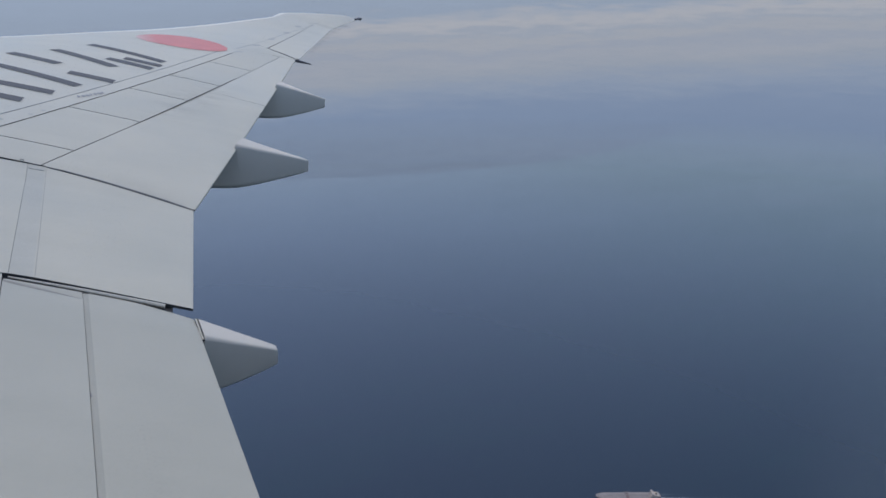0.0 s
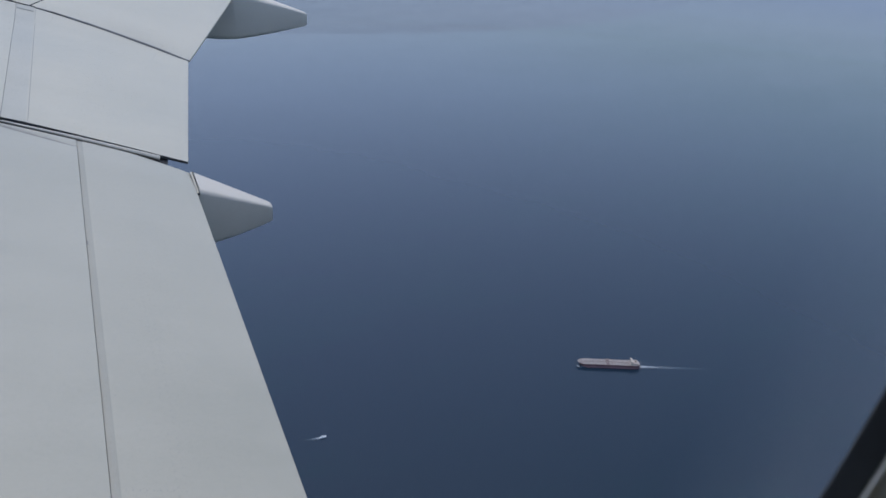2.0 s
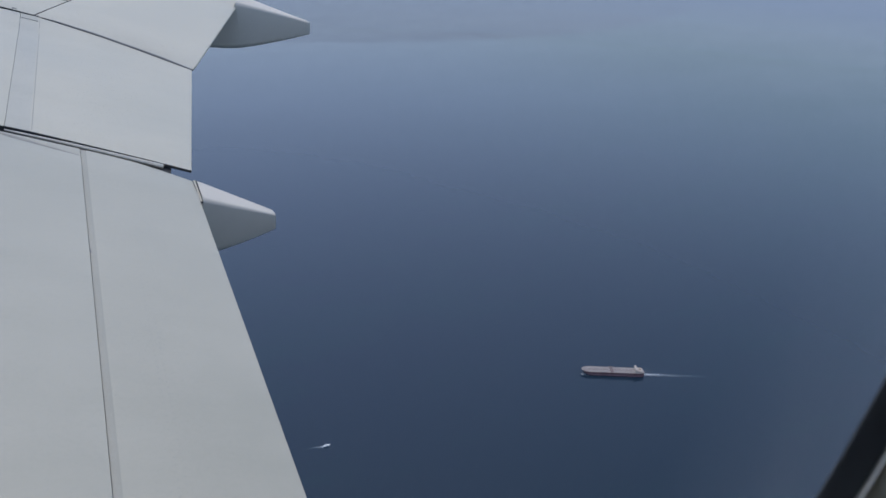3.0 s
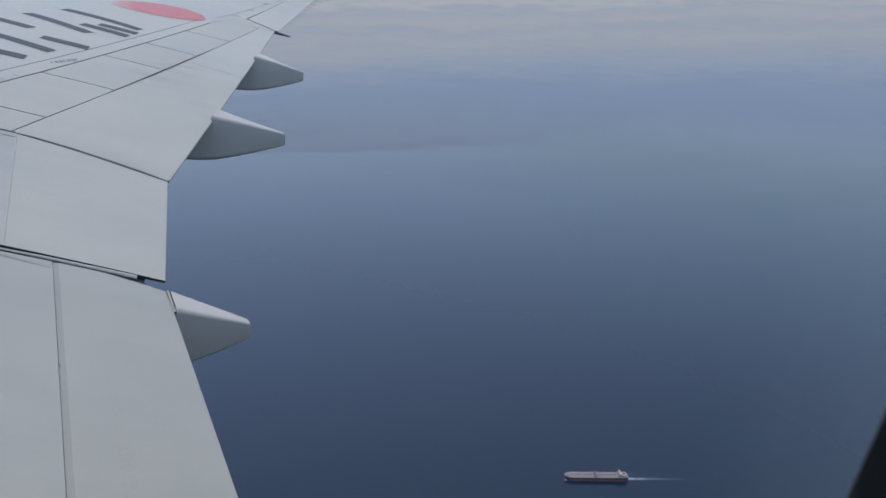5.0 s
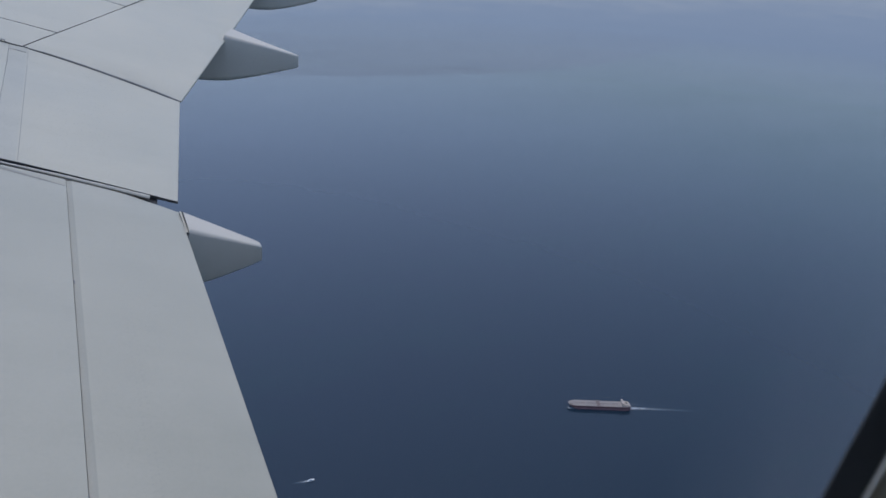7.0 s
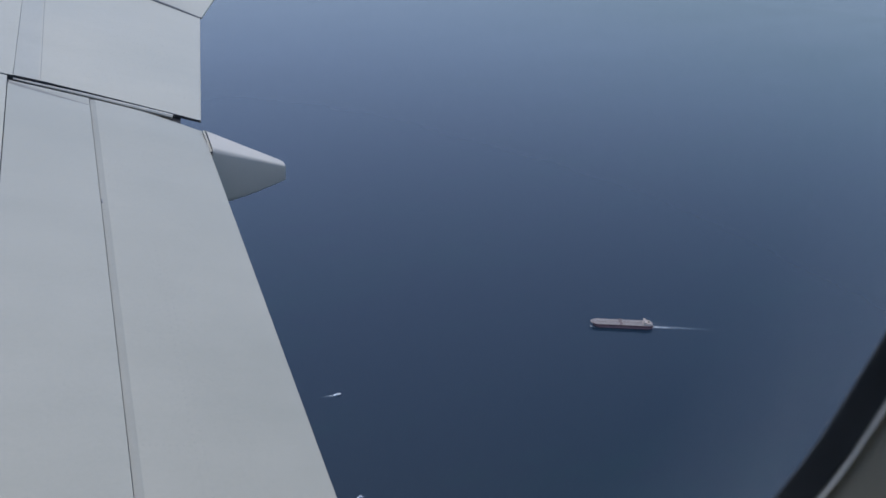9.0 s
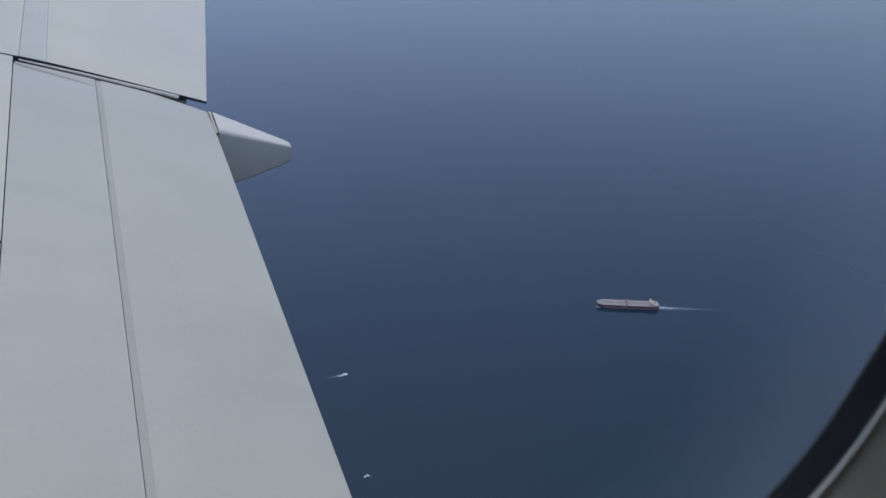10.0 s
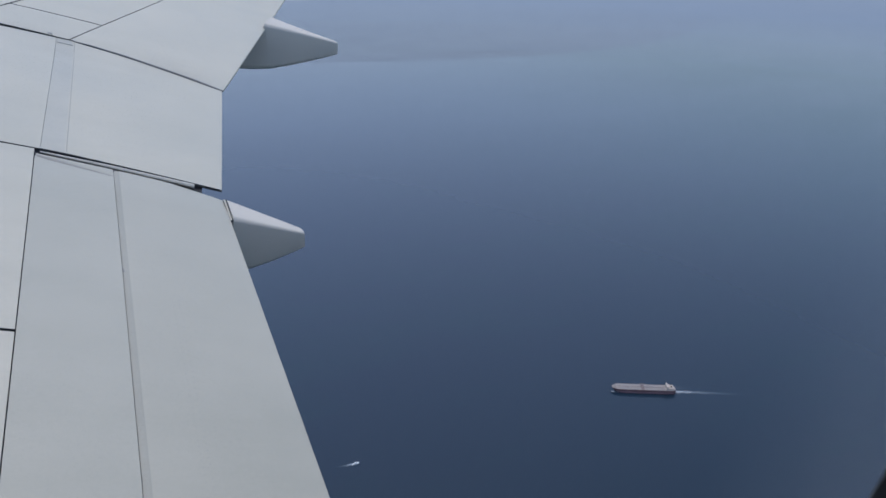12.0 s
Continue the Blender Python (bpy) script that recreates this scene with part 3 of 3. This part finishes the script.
# flap-track fairings
def fairing(y0, y1, fore, tail, z_top0, z_top1, z_bot0, z_bot1, x_edge, slant=0.0, bend=1.5):
    """A canoe of rounded-box section from under the wing to its blunt tail."""
    rings = []
    xs = [fore + (x_edge - fore) * k for k in (0, 0.1, 0.25, 0.45, 0.7, 0.9, 0.985, 1.0)]
    xs += [x_edge + (tail - x_edge) * k for k in (0.02, 0.25, 0.5, 0.75, 0.9, 0.97, 1.0)]
    for x in xs:
        f = (x - x_edge) / (tail - x_edge)
        g = max(0.0, min(1.0, (x - fore) / (x_edge - fore)))
        zt = z_top0 + (z_top1 - z_top0) * f if f >= 0 else z_top0 - 0.10
        zb = z_bot0 + (z_bot1 - z_bot0) * f ** bend if f >= 0 else z_top0 - 0.10 - (z_top0 - 0.10 - z_bot0) * (0.15 + 0.85 * math.sin(g * math.pi / 2))
        half = 0.5 * (y1 - y0) * (1.0 if f < 0 else 1 - 0.74 * f) * (0.35 + 0.65 * math.sin(min(1, g * 1.6) * math.pi / 2))
        end = {xs[-1]: 0.95, xs[-2]: 0.985}.get(x, 1.0)
        cy, cz = 0.5 * (y0 + y1), 0.5 * (zt + zb)
        hh = 0.5 * (zt - zb) * end
        half *= end
        ring = []
        r = 0.16 * min(half, hh) + 0.008
        low = 0.62 * half
        for (px, pz, a0) in ((half, hh, 0), (-half, hh, 90), (-low, -hh, 180), (low, -hh, 270)):
            rr = r if pz > 0 else min(1.5 * r, 0.8 * low)
            ox, oz = px - math.copysign(rr, px), pz - math.copysign(rr, pz)
            for i in range(6):
                q = radians(a0 + 90 * i / 5)
                side = ox + rr * math.cos(q)
                ring.append((x + side * slant * min(1.0, max(0.0, 1 - f)), cy + side, cz + oz + rr * math.sin(q)))
        rings.append(ring)
    verts, faces = sweep_rings(rings)
    return mesh_of("fairing", verts, faces, FAIRING)


inboard_fairing = part("flap_track_fairing", fairing(7.19, 7.70, -1.2, 1.482, -2.842, -3.165, -3.47, -3.335, 0.80), airplane)
part("flap_track_fairing", fairing(13.55, 14.22, -0.2, 3.50, -2.13, -2.53, -2.897, -2.738, 2.37, 0.377, 1.3), airplane)
part("flap_track_fairing", fairing(18.15, 18.82, 1.6, 5.12, -1.60, -2.00, -2.375, -2.20, 4.10, 0.377, 1.4), airplane)
part("fairing_joint", plate([(0.774, 7.21), (0.791, 7.205), (0.789, 7.645), (0.771, 7.65)], 1, 4, 0.002, 0.05, 0.002, WING, None, SEAL), inboard_fairing, "narrow lip at the flap end")
part("fairing_joint", bar_along([(0.778, 7.195, -2.888), (0.796, 7.197, -2.882), (0.797, 7.22, -2.868), (0.795, 7.62, -2.832), (0.794, 7.65, -2.836)], 0.006, GAP, 6), inboard_fairing, "dark joint line across the fairing")
part("aileron_horn", bar_along([(5.17, 21.52, -1.315), (5.42, 21.57, -1.375), (5.68, 21.62, -1.445)], [0.06, 0.055, 0.02], WICK, 8, 0.6), aileron)
for k in range(9):
    y = 22.75 + 0.54 * k
    x, z = edge_x(y), edge_z(y)
    part("static_wick", bar_along([(x - 0.015, y, z + 0.004), (x + 0.14, y + 0.02, z - 0.015), (x + 0.27, y + 0.04, z - 0.035)], [0.007, 0.006, 0.004], PALE_WICK, 6), aileron)
tip_light = part("tip_light", bar_along([(9.05, 28.2, edge_z(28.2) + 0.03), (9.22, 28.38, edge_z(28.4) + 0.03), (9.34, 28.42, edge_z(28.4) + 0.02)], [0.05, 0.06, 0.03], WICK, 8, 0.7), airplane)
part("tip_lens", bar_along([(9.24, 28.40, edge_z(28.4) + 0.005), (9.33, 28.43, edge_z(28.4) - 0.005)], [0.04, 0.025], BEAD, 8), tip_light, "small white lens under the wing tip lamp")


def rivets():
    verts, faces = [], []
    spots = []
    for k in range(60):
        y = 2.2 + 0.058 * k
        spots += [(0.147, y), (0.188, y + 0.03)]
    spots += [(-0.13 + 0.032 * k, 3.51) for k in range(9)]
    for x, y in spots:
        b = len(verts)
        for i in range(6):
            a = 2 * math.pi * i / 6
            verts.append(top(x + 0.0036 * math.cos(a), y + 0.0050 * math.sin(a), 0.002))
        verts.append(top(x, y, 0.0032))
        faces += [(b + i, b + (i + 1) % 6, b + 6) for i in range(6)]
    return mesh_of("rivets", verts, faces, RIVET)


tagged(part("rivets", rivets(), inboard_flap), kind="stuff")
part("flap_skin_seam", bar_along(on_top(0.168, 2.0, 0.168, 7.0, 24, -0.0007), 0.0015, FLAP, 6, 0.5), inboard_flap, "hair-thin seam between the rivet rows")


# fuselage shell with a square opening round the window
def fuselage():
    R, cy = 3.1, -2.97
    spots = [0.53 * k for k in range(-7, 8)]
    xs = sorted([-9, -6, -0.5, 0.5, 6, 9] + [x + d for x in spots for d in (-0.13, 0.13)])
    half, tall = math.asin(0.5 / R), math.asin(0.19 / R)
    side = [half + (math.pi - tall - half) * i / 20 for i in range(1, 21)]
    angs = [-half, half] + side + [math.pi + tall] + [2 * math.pi - q for q in reversed(side[:-1])]
    opening = 1 + len(side)
    verts, faces = [], []
    for r in (R, R - 0.08):
        for x in xs:
            for a in angs:
                verts.append((x, cy + r * math.cos(a), r * math.sin(a)))
    n, m = len(angs), len(xs)
    for s in (0, 1):
        o = s * n * m
        for i in range(m - 1):
            for j in range(n):
                if j == 0 and -0.5 <= xs[i] < 0.5:
                    continue
                if j == opening and any(abs(xs[i] + 0.13 - q) < 0.01 for q in spots):
                    continue
                k = (j + 1) % n
                f = (o + i * n + j, o + (i + 1) * n + j, o + (i + 1) * n + k, o + i * n + k)
                faces.append(f if s else f[::-1])
        faces.append(tuple(o + j for j in range(n)))
        faces.append(tuple(o + (m - 1) * n + j for j in range(n))[::-1])
    which = [0] * (len(faces) // 2) + [1] * (len(faces) - len(faces) // 2)
    return mesh_of("fuselage", verts, faces, [HULLW, LINING], which=which)


part("fuselage_skin", fuselage(), airplane, "white fuselage skin with a row of window openings")

# ---------------------------------------------------------------- the window


def window_ring(o, y, n=72):
    """A rounded window outline, o metres outside the clear opening, at depth y."""
    pts = []
    w, h, r = WIN_W + o, WIN_H + o, WIN_R + o
    for q, (sx, sz) in enumerate(((1, 1), (-1, 1), (-1, -1), (1, -1))):
        for i in range(n // 4):
            a = math.pi / 2 * (q + i / (n // 4 - 1))
            u = WIN_U + sx * (w - r) + r * math.cos(a)
            v = WIN_V + sz * (h - r) + r * math.sin(a)
            pts.append((u * math.cos(WIN_TILT) + v * math.sin(WIN_TILT), y, -u * math.sin(WIN_TILT) + v * math.cos(WIN_TILT)))
    return pts


def ring_strip(rows, mat, name):
    verts, faces = sweep_rings(rows, closed_ends=False)
    return mesh_of(name, verts, faces, mat)


def square_ring(y, s=0.5, n=72):
    pts = []
    for p in window_ring(0.06, y, n):
        a = math.atan2(p[2], p[0])
        k = s / max(abs(math.cos(a)), abs(math.sin(a)))
        pts.append((k * math.cos(a), y, k * math.sin(a)))
    return pts


window = empty("window_1", "rounded cabin window with black seal and beige plastic surround", "window", kind="structure")
part("window_frame", ring_strip([window_ring(0.0062, 0.0970), window_ring(0.0097, 0.092), window_ring(0.0285, 0.078), window_ring(0.0465, 0.055), window_ring(0.06, 0.036), window_ring(0.08, 0.03), square_ring(0.027)], TRIM, "frame"), window, "beige plastic window surround")
part("window_bead", ring_strip([window_ring(0.0053, 0.098), window_ring(0.0055, 0.0958), window_ring(0.0057, 0.0950), window_ring(0.0060, 0.0950), window_ring(0.0063, 0.0962), window_ring(0.0065, 0.10)], BEAD, "bead"), window, "pale plastic bead")
part("window_seal", ring_strip([window_ring(0.075, 0.136), window_ring(0.035, 0.115), window_ring(0.003, 0.1025), window_ring(-0.0006, 0.1010), window_ring(-0.0006, 0.1005), window_ring(0.0006, 0.0993), window_ring(0.0026, 0.0982), window_ring(0.0051, 0.0962), window_ring(0.0085, 0.102)], RUBBER, "seal"), window, "black rubber seal")
part("outer_panel", ring_strip([window_ring(0.076, 0.125), window_ring(0.078, 0.14), square_ring(0.13)], HULLW, "outer"), window, "white outer skin round the window")


def pane():
    a = window_ring(0.02, 0.112)
    n = len(a)
    return mesh_of("pane", a, [tuple(range(n))], PANE, smooth=False)


# unseen pale box, added to bounce window light onto the surround
def bounce_walls():
    o, i = 0.36, 0.34
    verts = [(sx * q, y, sz * q) for q, y0, y1 in ((o, 0.0262, -0.50), (i, 0.0258, -0.48)) for y in (y0, y1) for sx, sz in ((-1, -1), (1, -1), (1, 1), (-1, 1))]
    faces = []
    for b, flip in ((0, False), (8, True)):
        for k in range(4):
            f = (b + k, b + (k + 1) % 4, b + 4 + (k + 1) % 4, b + 4 + k)
            faces.append(f[::-1] if flip else f)
        f = (b + 4, b + 5, b + 6, b + 7)
        faces.append(f[::-1] if flip else f)
    return mesh_of("wall_bounce", verts, faces, LINING, smooth=False)


tagged(new("wall_bounce", bounce_walls()), "added pale box behind the eye that bounces window light", "wall", kind="structure")
glass = part("pane", pane(), window, "clear slightly dirty acrylic pane with painted rim glow")
glass.visible_shadow = False

# ---------------------------------------------------------------- sea and distance
SEA_Z = -620.0


def sea():
    verts, faces = [(0, 0, SEA_Z)], []
    radii = [60, 150, 300, 500, 750, 1050, 1400, 1800, 2300, 2900, 3600, 4300, 4950]
    n = 96
    for r in radii:
        for i in range(n):
            a = 2 * math.pi * i / n
            verts.append((r * math.cos(a), r * math.sin(a), SEA_Z))
    for i in range(n):
        faces.append((0, 1 + i, 1 + (i + 1) % n))
    for k in range(len(radii) - 1):
        for i in range(n):
            j = (i + 1) % n
            a, b = 1 + k * n, 1 + (k + 1) * n
            faces.append((a + i, b + i, b + j, a + j))
    return mesh_of("water", verts, faces, SEA, smooth=False)


tagged(new("water", sea()), "dark blue open sea with a faint tide line and painted haze", "sea", kind="structure")


# ---------------------------------------------------------------- ships
HULL_RED = plain("maroon_lower_hull", (0.29, 0.165, 0.178), 0.45, 0, 0.2, 0.2)
HULL_DARK = plain("dark_maroon_hull", (0.150, 0.078, 0.082), 0.45, 0, 0.3, 0.2)
DECK = plain("sandy_deck_paint", (0.295, 0.258, 0.236), 0.7, 0, 0.14, 0.3)
DECK_EDGE = plain("brown_deck_fittings", (0.30, 0.265, 0.23), 0.7, 0, 0.2, 0.4)
FITTINGS = plain("mauve_deck_fittings", (0.19, 0.135, 0.13), 0.7, 0, 0.3, 0.6)
HOUSE = plain("cream_ship_paint", (0.50, 0.42, 0.355), 0.5, 0, 0.08, 0.3)
FUNNEL = plain("buff_funnel_paint", (0.45, 0.36, 0.28), 0.6, 0, 0.2, 0.5)
BOAT = plain("white_boat_paint", (0.72, 0.73, 0.73), 0.4, 0, 0.06, 1.0)
GLASSY = plain("dark_ship_glass", (0.03, 0.035, 0.04), 0.2)


def hull_rings(length, beam, z_levels):
    """Plan outlines of a ship's hull: full stern, parallel sides, rounded bow at -x that rakes forward by each level's last number."""
    rings = []
    for z, wide, rake in z_levels:
        half = beam / 2 * wide
        side = []
        for f in (0, 0.003, 0.010, 0.022, 0.04, 0.06, 0.085, 0.11, 0.13, 0.2, 0.4, 0.6, 0.8, 0.9, 0.94, 0.96, 0.975, 0.988, 0.996, 1.0):
            x = -length / 2 - rake + (length + rake) * f
            w = half * (1 - (1 - f / 0.13) ** 2) ** 0.6 if f < 0.13 else half
            if f > 0.9:
                w = half * (0.45 + 0.55 * math.sqrt(1 - ((f - 0.9) / 0.1) ** 2))
            side.append((x, w))
        rings.append([(x, -w, z) for x, w in side] + [(x, w, z) for x, w in reversed(side)])
    return rings


def box(x0, x1, y0, y1, z0, z1, mat, cut=0.25):
    bm = bmesh.new()
    bmesh.ops.create_cube(bm, size=1)
    for v in bm.verts:
        v.co = ((x0 + x1) / 2 + v.co.x * (x1 - x0), (y0 + y1) / 2 + v.co.y * (y1 - y0), (z0 + z1) / 2 + v.co.z * (z1 - z0))
    if cut:
        bmesh.ops.bevel(bm, geom=list(bm.edges), offset=cut, segments=1, affect="EDGES")
    me = bpy.data.meshes.new("box")
    bm.to_mesh(me)
    bm.free()
    me.materials.append(mat)
    return me


def cargo_ship(at, heading, length=84.0, beam=14.0, free=5.2):
    ship = empty("cargo_ship", "long laden tanker with maroon hull and sandy deck under way", "ship", at)
    ship.rotation_euler = (0, 0, heading)
    v, f = sweep_rings(hull_rings(length, beam, [(-1.0, 0.92, -5.0), (0.6, 0.95, -3.6), (2.6, 0.99, -1.6)]))
    part("boot_topping", mesh_of("hull", v, f, HULL_RED), ship, "faded pinkish maroon lower hull")
    v, f = sweep_rings(hull_rings(length, beam, [(2.6, 0.99, -1.6), (4.2, 1.0, -0.3), (free, 1.01, 0.9), (free + 0.25, 1.01, 1.1)]))
    part("hull", mesh_of("hull", v, f, HULL_DARK), ship, "dark maroon upper hull")
    v, f = sweep_rings(hull_rings(length - 0.3, beam - 0.3, [(free, 1.01, 0.9), (free + 0.30, 1.01, 0.9), (free + 0.36, 0.99, 0.7)]))
    part("deck", mesh_of("deck", v, f, DECK), ship, "sandy main deck")
    hl = length / 2
    d = free + 0.35
    for y, r in ((-0.9, 0.10), (0.0, 0.12), (0.9, 0.10), (1.7, 0.09)):
        part("cargo_pipe", bar_along([(-hl + 9, y, d + 0.07), (-hl + 36, y + 0.01, d + 0.07), (hl - 15, y, d + 0.07)], r, DECK, 8), ship)
    for x in (-hl + 12, -hl + 19, -hl + 26, -hl + 33, -hl + 47, -hl + 54, -hl + 61, -hl + 67):
        part("tank_frame", box(x, x + 0.35, -beam * 0.43, beam * 0.43, d - 0.02, d + 0.28, DECK, 0.06), ship)
    part("manifold", box(-hl + 38.0, -hl + 42.5, -beam * 0.47, beam * 0.47, d - 0.02, d + 0.5, FITTINGS), ship, "mauve manifold deck amidships")
    for y in (-3.4, 3.4):
        part("hose_crane", bar_along([(-hl + 37.6, y, d), (-hl + 37.6, y, d + 3.2), (-hl + 43.5, y, d + 3.0)], [0.4, 0.32, 0.2], DECK_EDGE, 8), ship)
    part("forecastle", box(-hl + 2.2, -hl + 6.0, -3.0, 3.0, d - 0.02, d + 0.6, DECK), ship)
    part("foremast", bar_along([(-hl + 4, 0, d), (-hl + 4, 0.01, d + 4.5)], [0.25, 0.12], HOUSE, 6), ship)
    part("deckhouse", box(hl - 13, hl - 2.5, -beam * 0.36, beam * 0.36, d - 0.02, d + 2.0, HOUSE), ship)
    part("accommodation_block", box(hl - 12.5, hl - 8.5, -beam * 0.30, beam * 0.32, d + 2.0, d + 3.5, HOUSE), ship)
    bridge = part("bridge", box(hl - 12.6, hl - 10.2, -beam * 0.42, beam * 0.44, d + 3.5, d + 4.6, HOUSE), ship)
    part("bridge_window", box(hl - 12.72, hl - 12.58, -beam * 0.36, beam * 0.36, d + 3.8, d + 4.3, GLASSY, 0), bridge)
    part("funnel", box(hl - 7.0, hl - 4.4, -1.4, 1.4, d + 2.0, d + 4.4, FUNNEL, 0.4), ship, "buff funnel")
    part("mast", bar_along([(hl - 11.5, 0, d + 4.5), (hl - 11.5, 0.01, d + 6.4)], [0.2, 0.1], HOUSE, 6), ship)
    return ship


def small_boat(at, heading, length, label):
    boat = empty("motor_boat", label, "boat", at, group="small boats on the sea")
    boat.rotation_euler = (0, 0, heading)
    v, f = sweep_rings(hull_rings(length, length * 0.3, [(-0.2, 0.8, 0), (0.5, 0.95, 0.2), (1.2, 1.0, 0.5), (1.25, 0.9, 0.3)]))
    part("hull", mesh_of("hull", v, f, BOAT), boat)
    part("cabin", box(-length * 0.1, length * 0.2, -length * 0.11, length * 0.11, 1.2, 2.6, BOAT, 0.15), boat)
    part("windscreen", box(-length * 0.1 - 0.06, -length * 0.1 + 0.02, -length * 0.1, length * 0.1, 1.8, 2.4, GLASSY, 0), boat)
    return boat


def wake(at, heading, length, w0, w1, label, strength=1.0):
    """Foam on the water behind a stern; its own x runs away from the ship."""
    n = 40
    verts, faces = [], []
    for i in range(n + 1):
        f = i / n
        w = w0 + (w1 - w0) * f
        for q, k in ((-1, 0.0), (-0.4, 0.3), (0.4, 0.3), (1, 0.0)):
            verts.append((length * f, q * w / 2, 0.05 + k * (1 - f)))
    for i in range(n):
        for j in range(3):
            faces.append((i * 4 + j, (i + 1) * 4 + j, (i + 1) * 4 + j + 1, i * 4 + j + 1))
    ob = new("wake_foam", mesh_of("wake", verts, faces, foam_material(length, w0, w1, strength)))
    ob.location, ob.rotation_euler = at, (0, 0, heading)
    return tagged(ob, label, "wake", kind="stuff")


bow, stern = Vector((562.5, 786.5, SEA_Z)), Vector((639.5, 753.5, SEA_Z))
run = (stern - bow).normalized()
turn = math.atan2(run.y, run.x)
cargo_ship((bow + stern) / 2, turn)
across = Vector((-run.y, run.x, 0))
wake(stern - run * 3, turn, 165, 7.2, 5.0, "white wake foam trailing behind the tanker", 0.62)
wake(stern + across * 8.0 - run * 4, turn + 0.12, 60, 5.0, 4.0, "faint foam of the far side of the wake", 0.22)
wake(bow - run * 1.5 - across * 4.5, turn - 0.04, 34, 6.0, 3.0, "thin bow wave foam beside the tanker hull", 0.5)
small_boat((197, 752.3, SEA_Z), math.pi + 0.1, 7.8, "small white motor boat trailing foam")
wake((194, 752.6, SEA_Z), math.pi - 0.10, 32, 4.2, 2.4, "short white wake foam behind a motor boat", 0.65)
small_boat((174, 588, SEA_Z), math.pi * 0.06, 5.0, "tiny white motor boat on dark water")
wake((176, 588, SEA_Z), -0.1, 10, 2.4, 1.0, "very short white wake foam behind a motor boat")
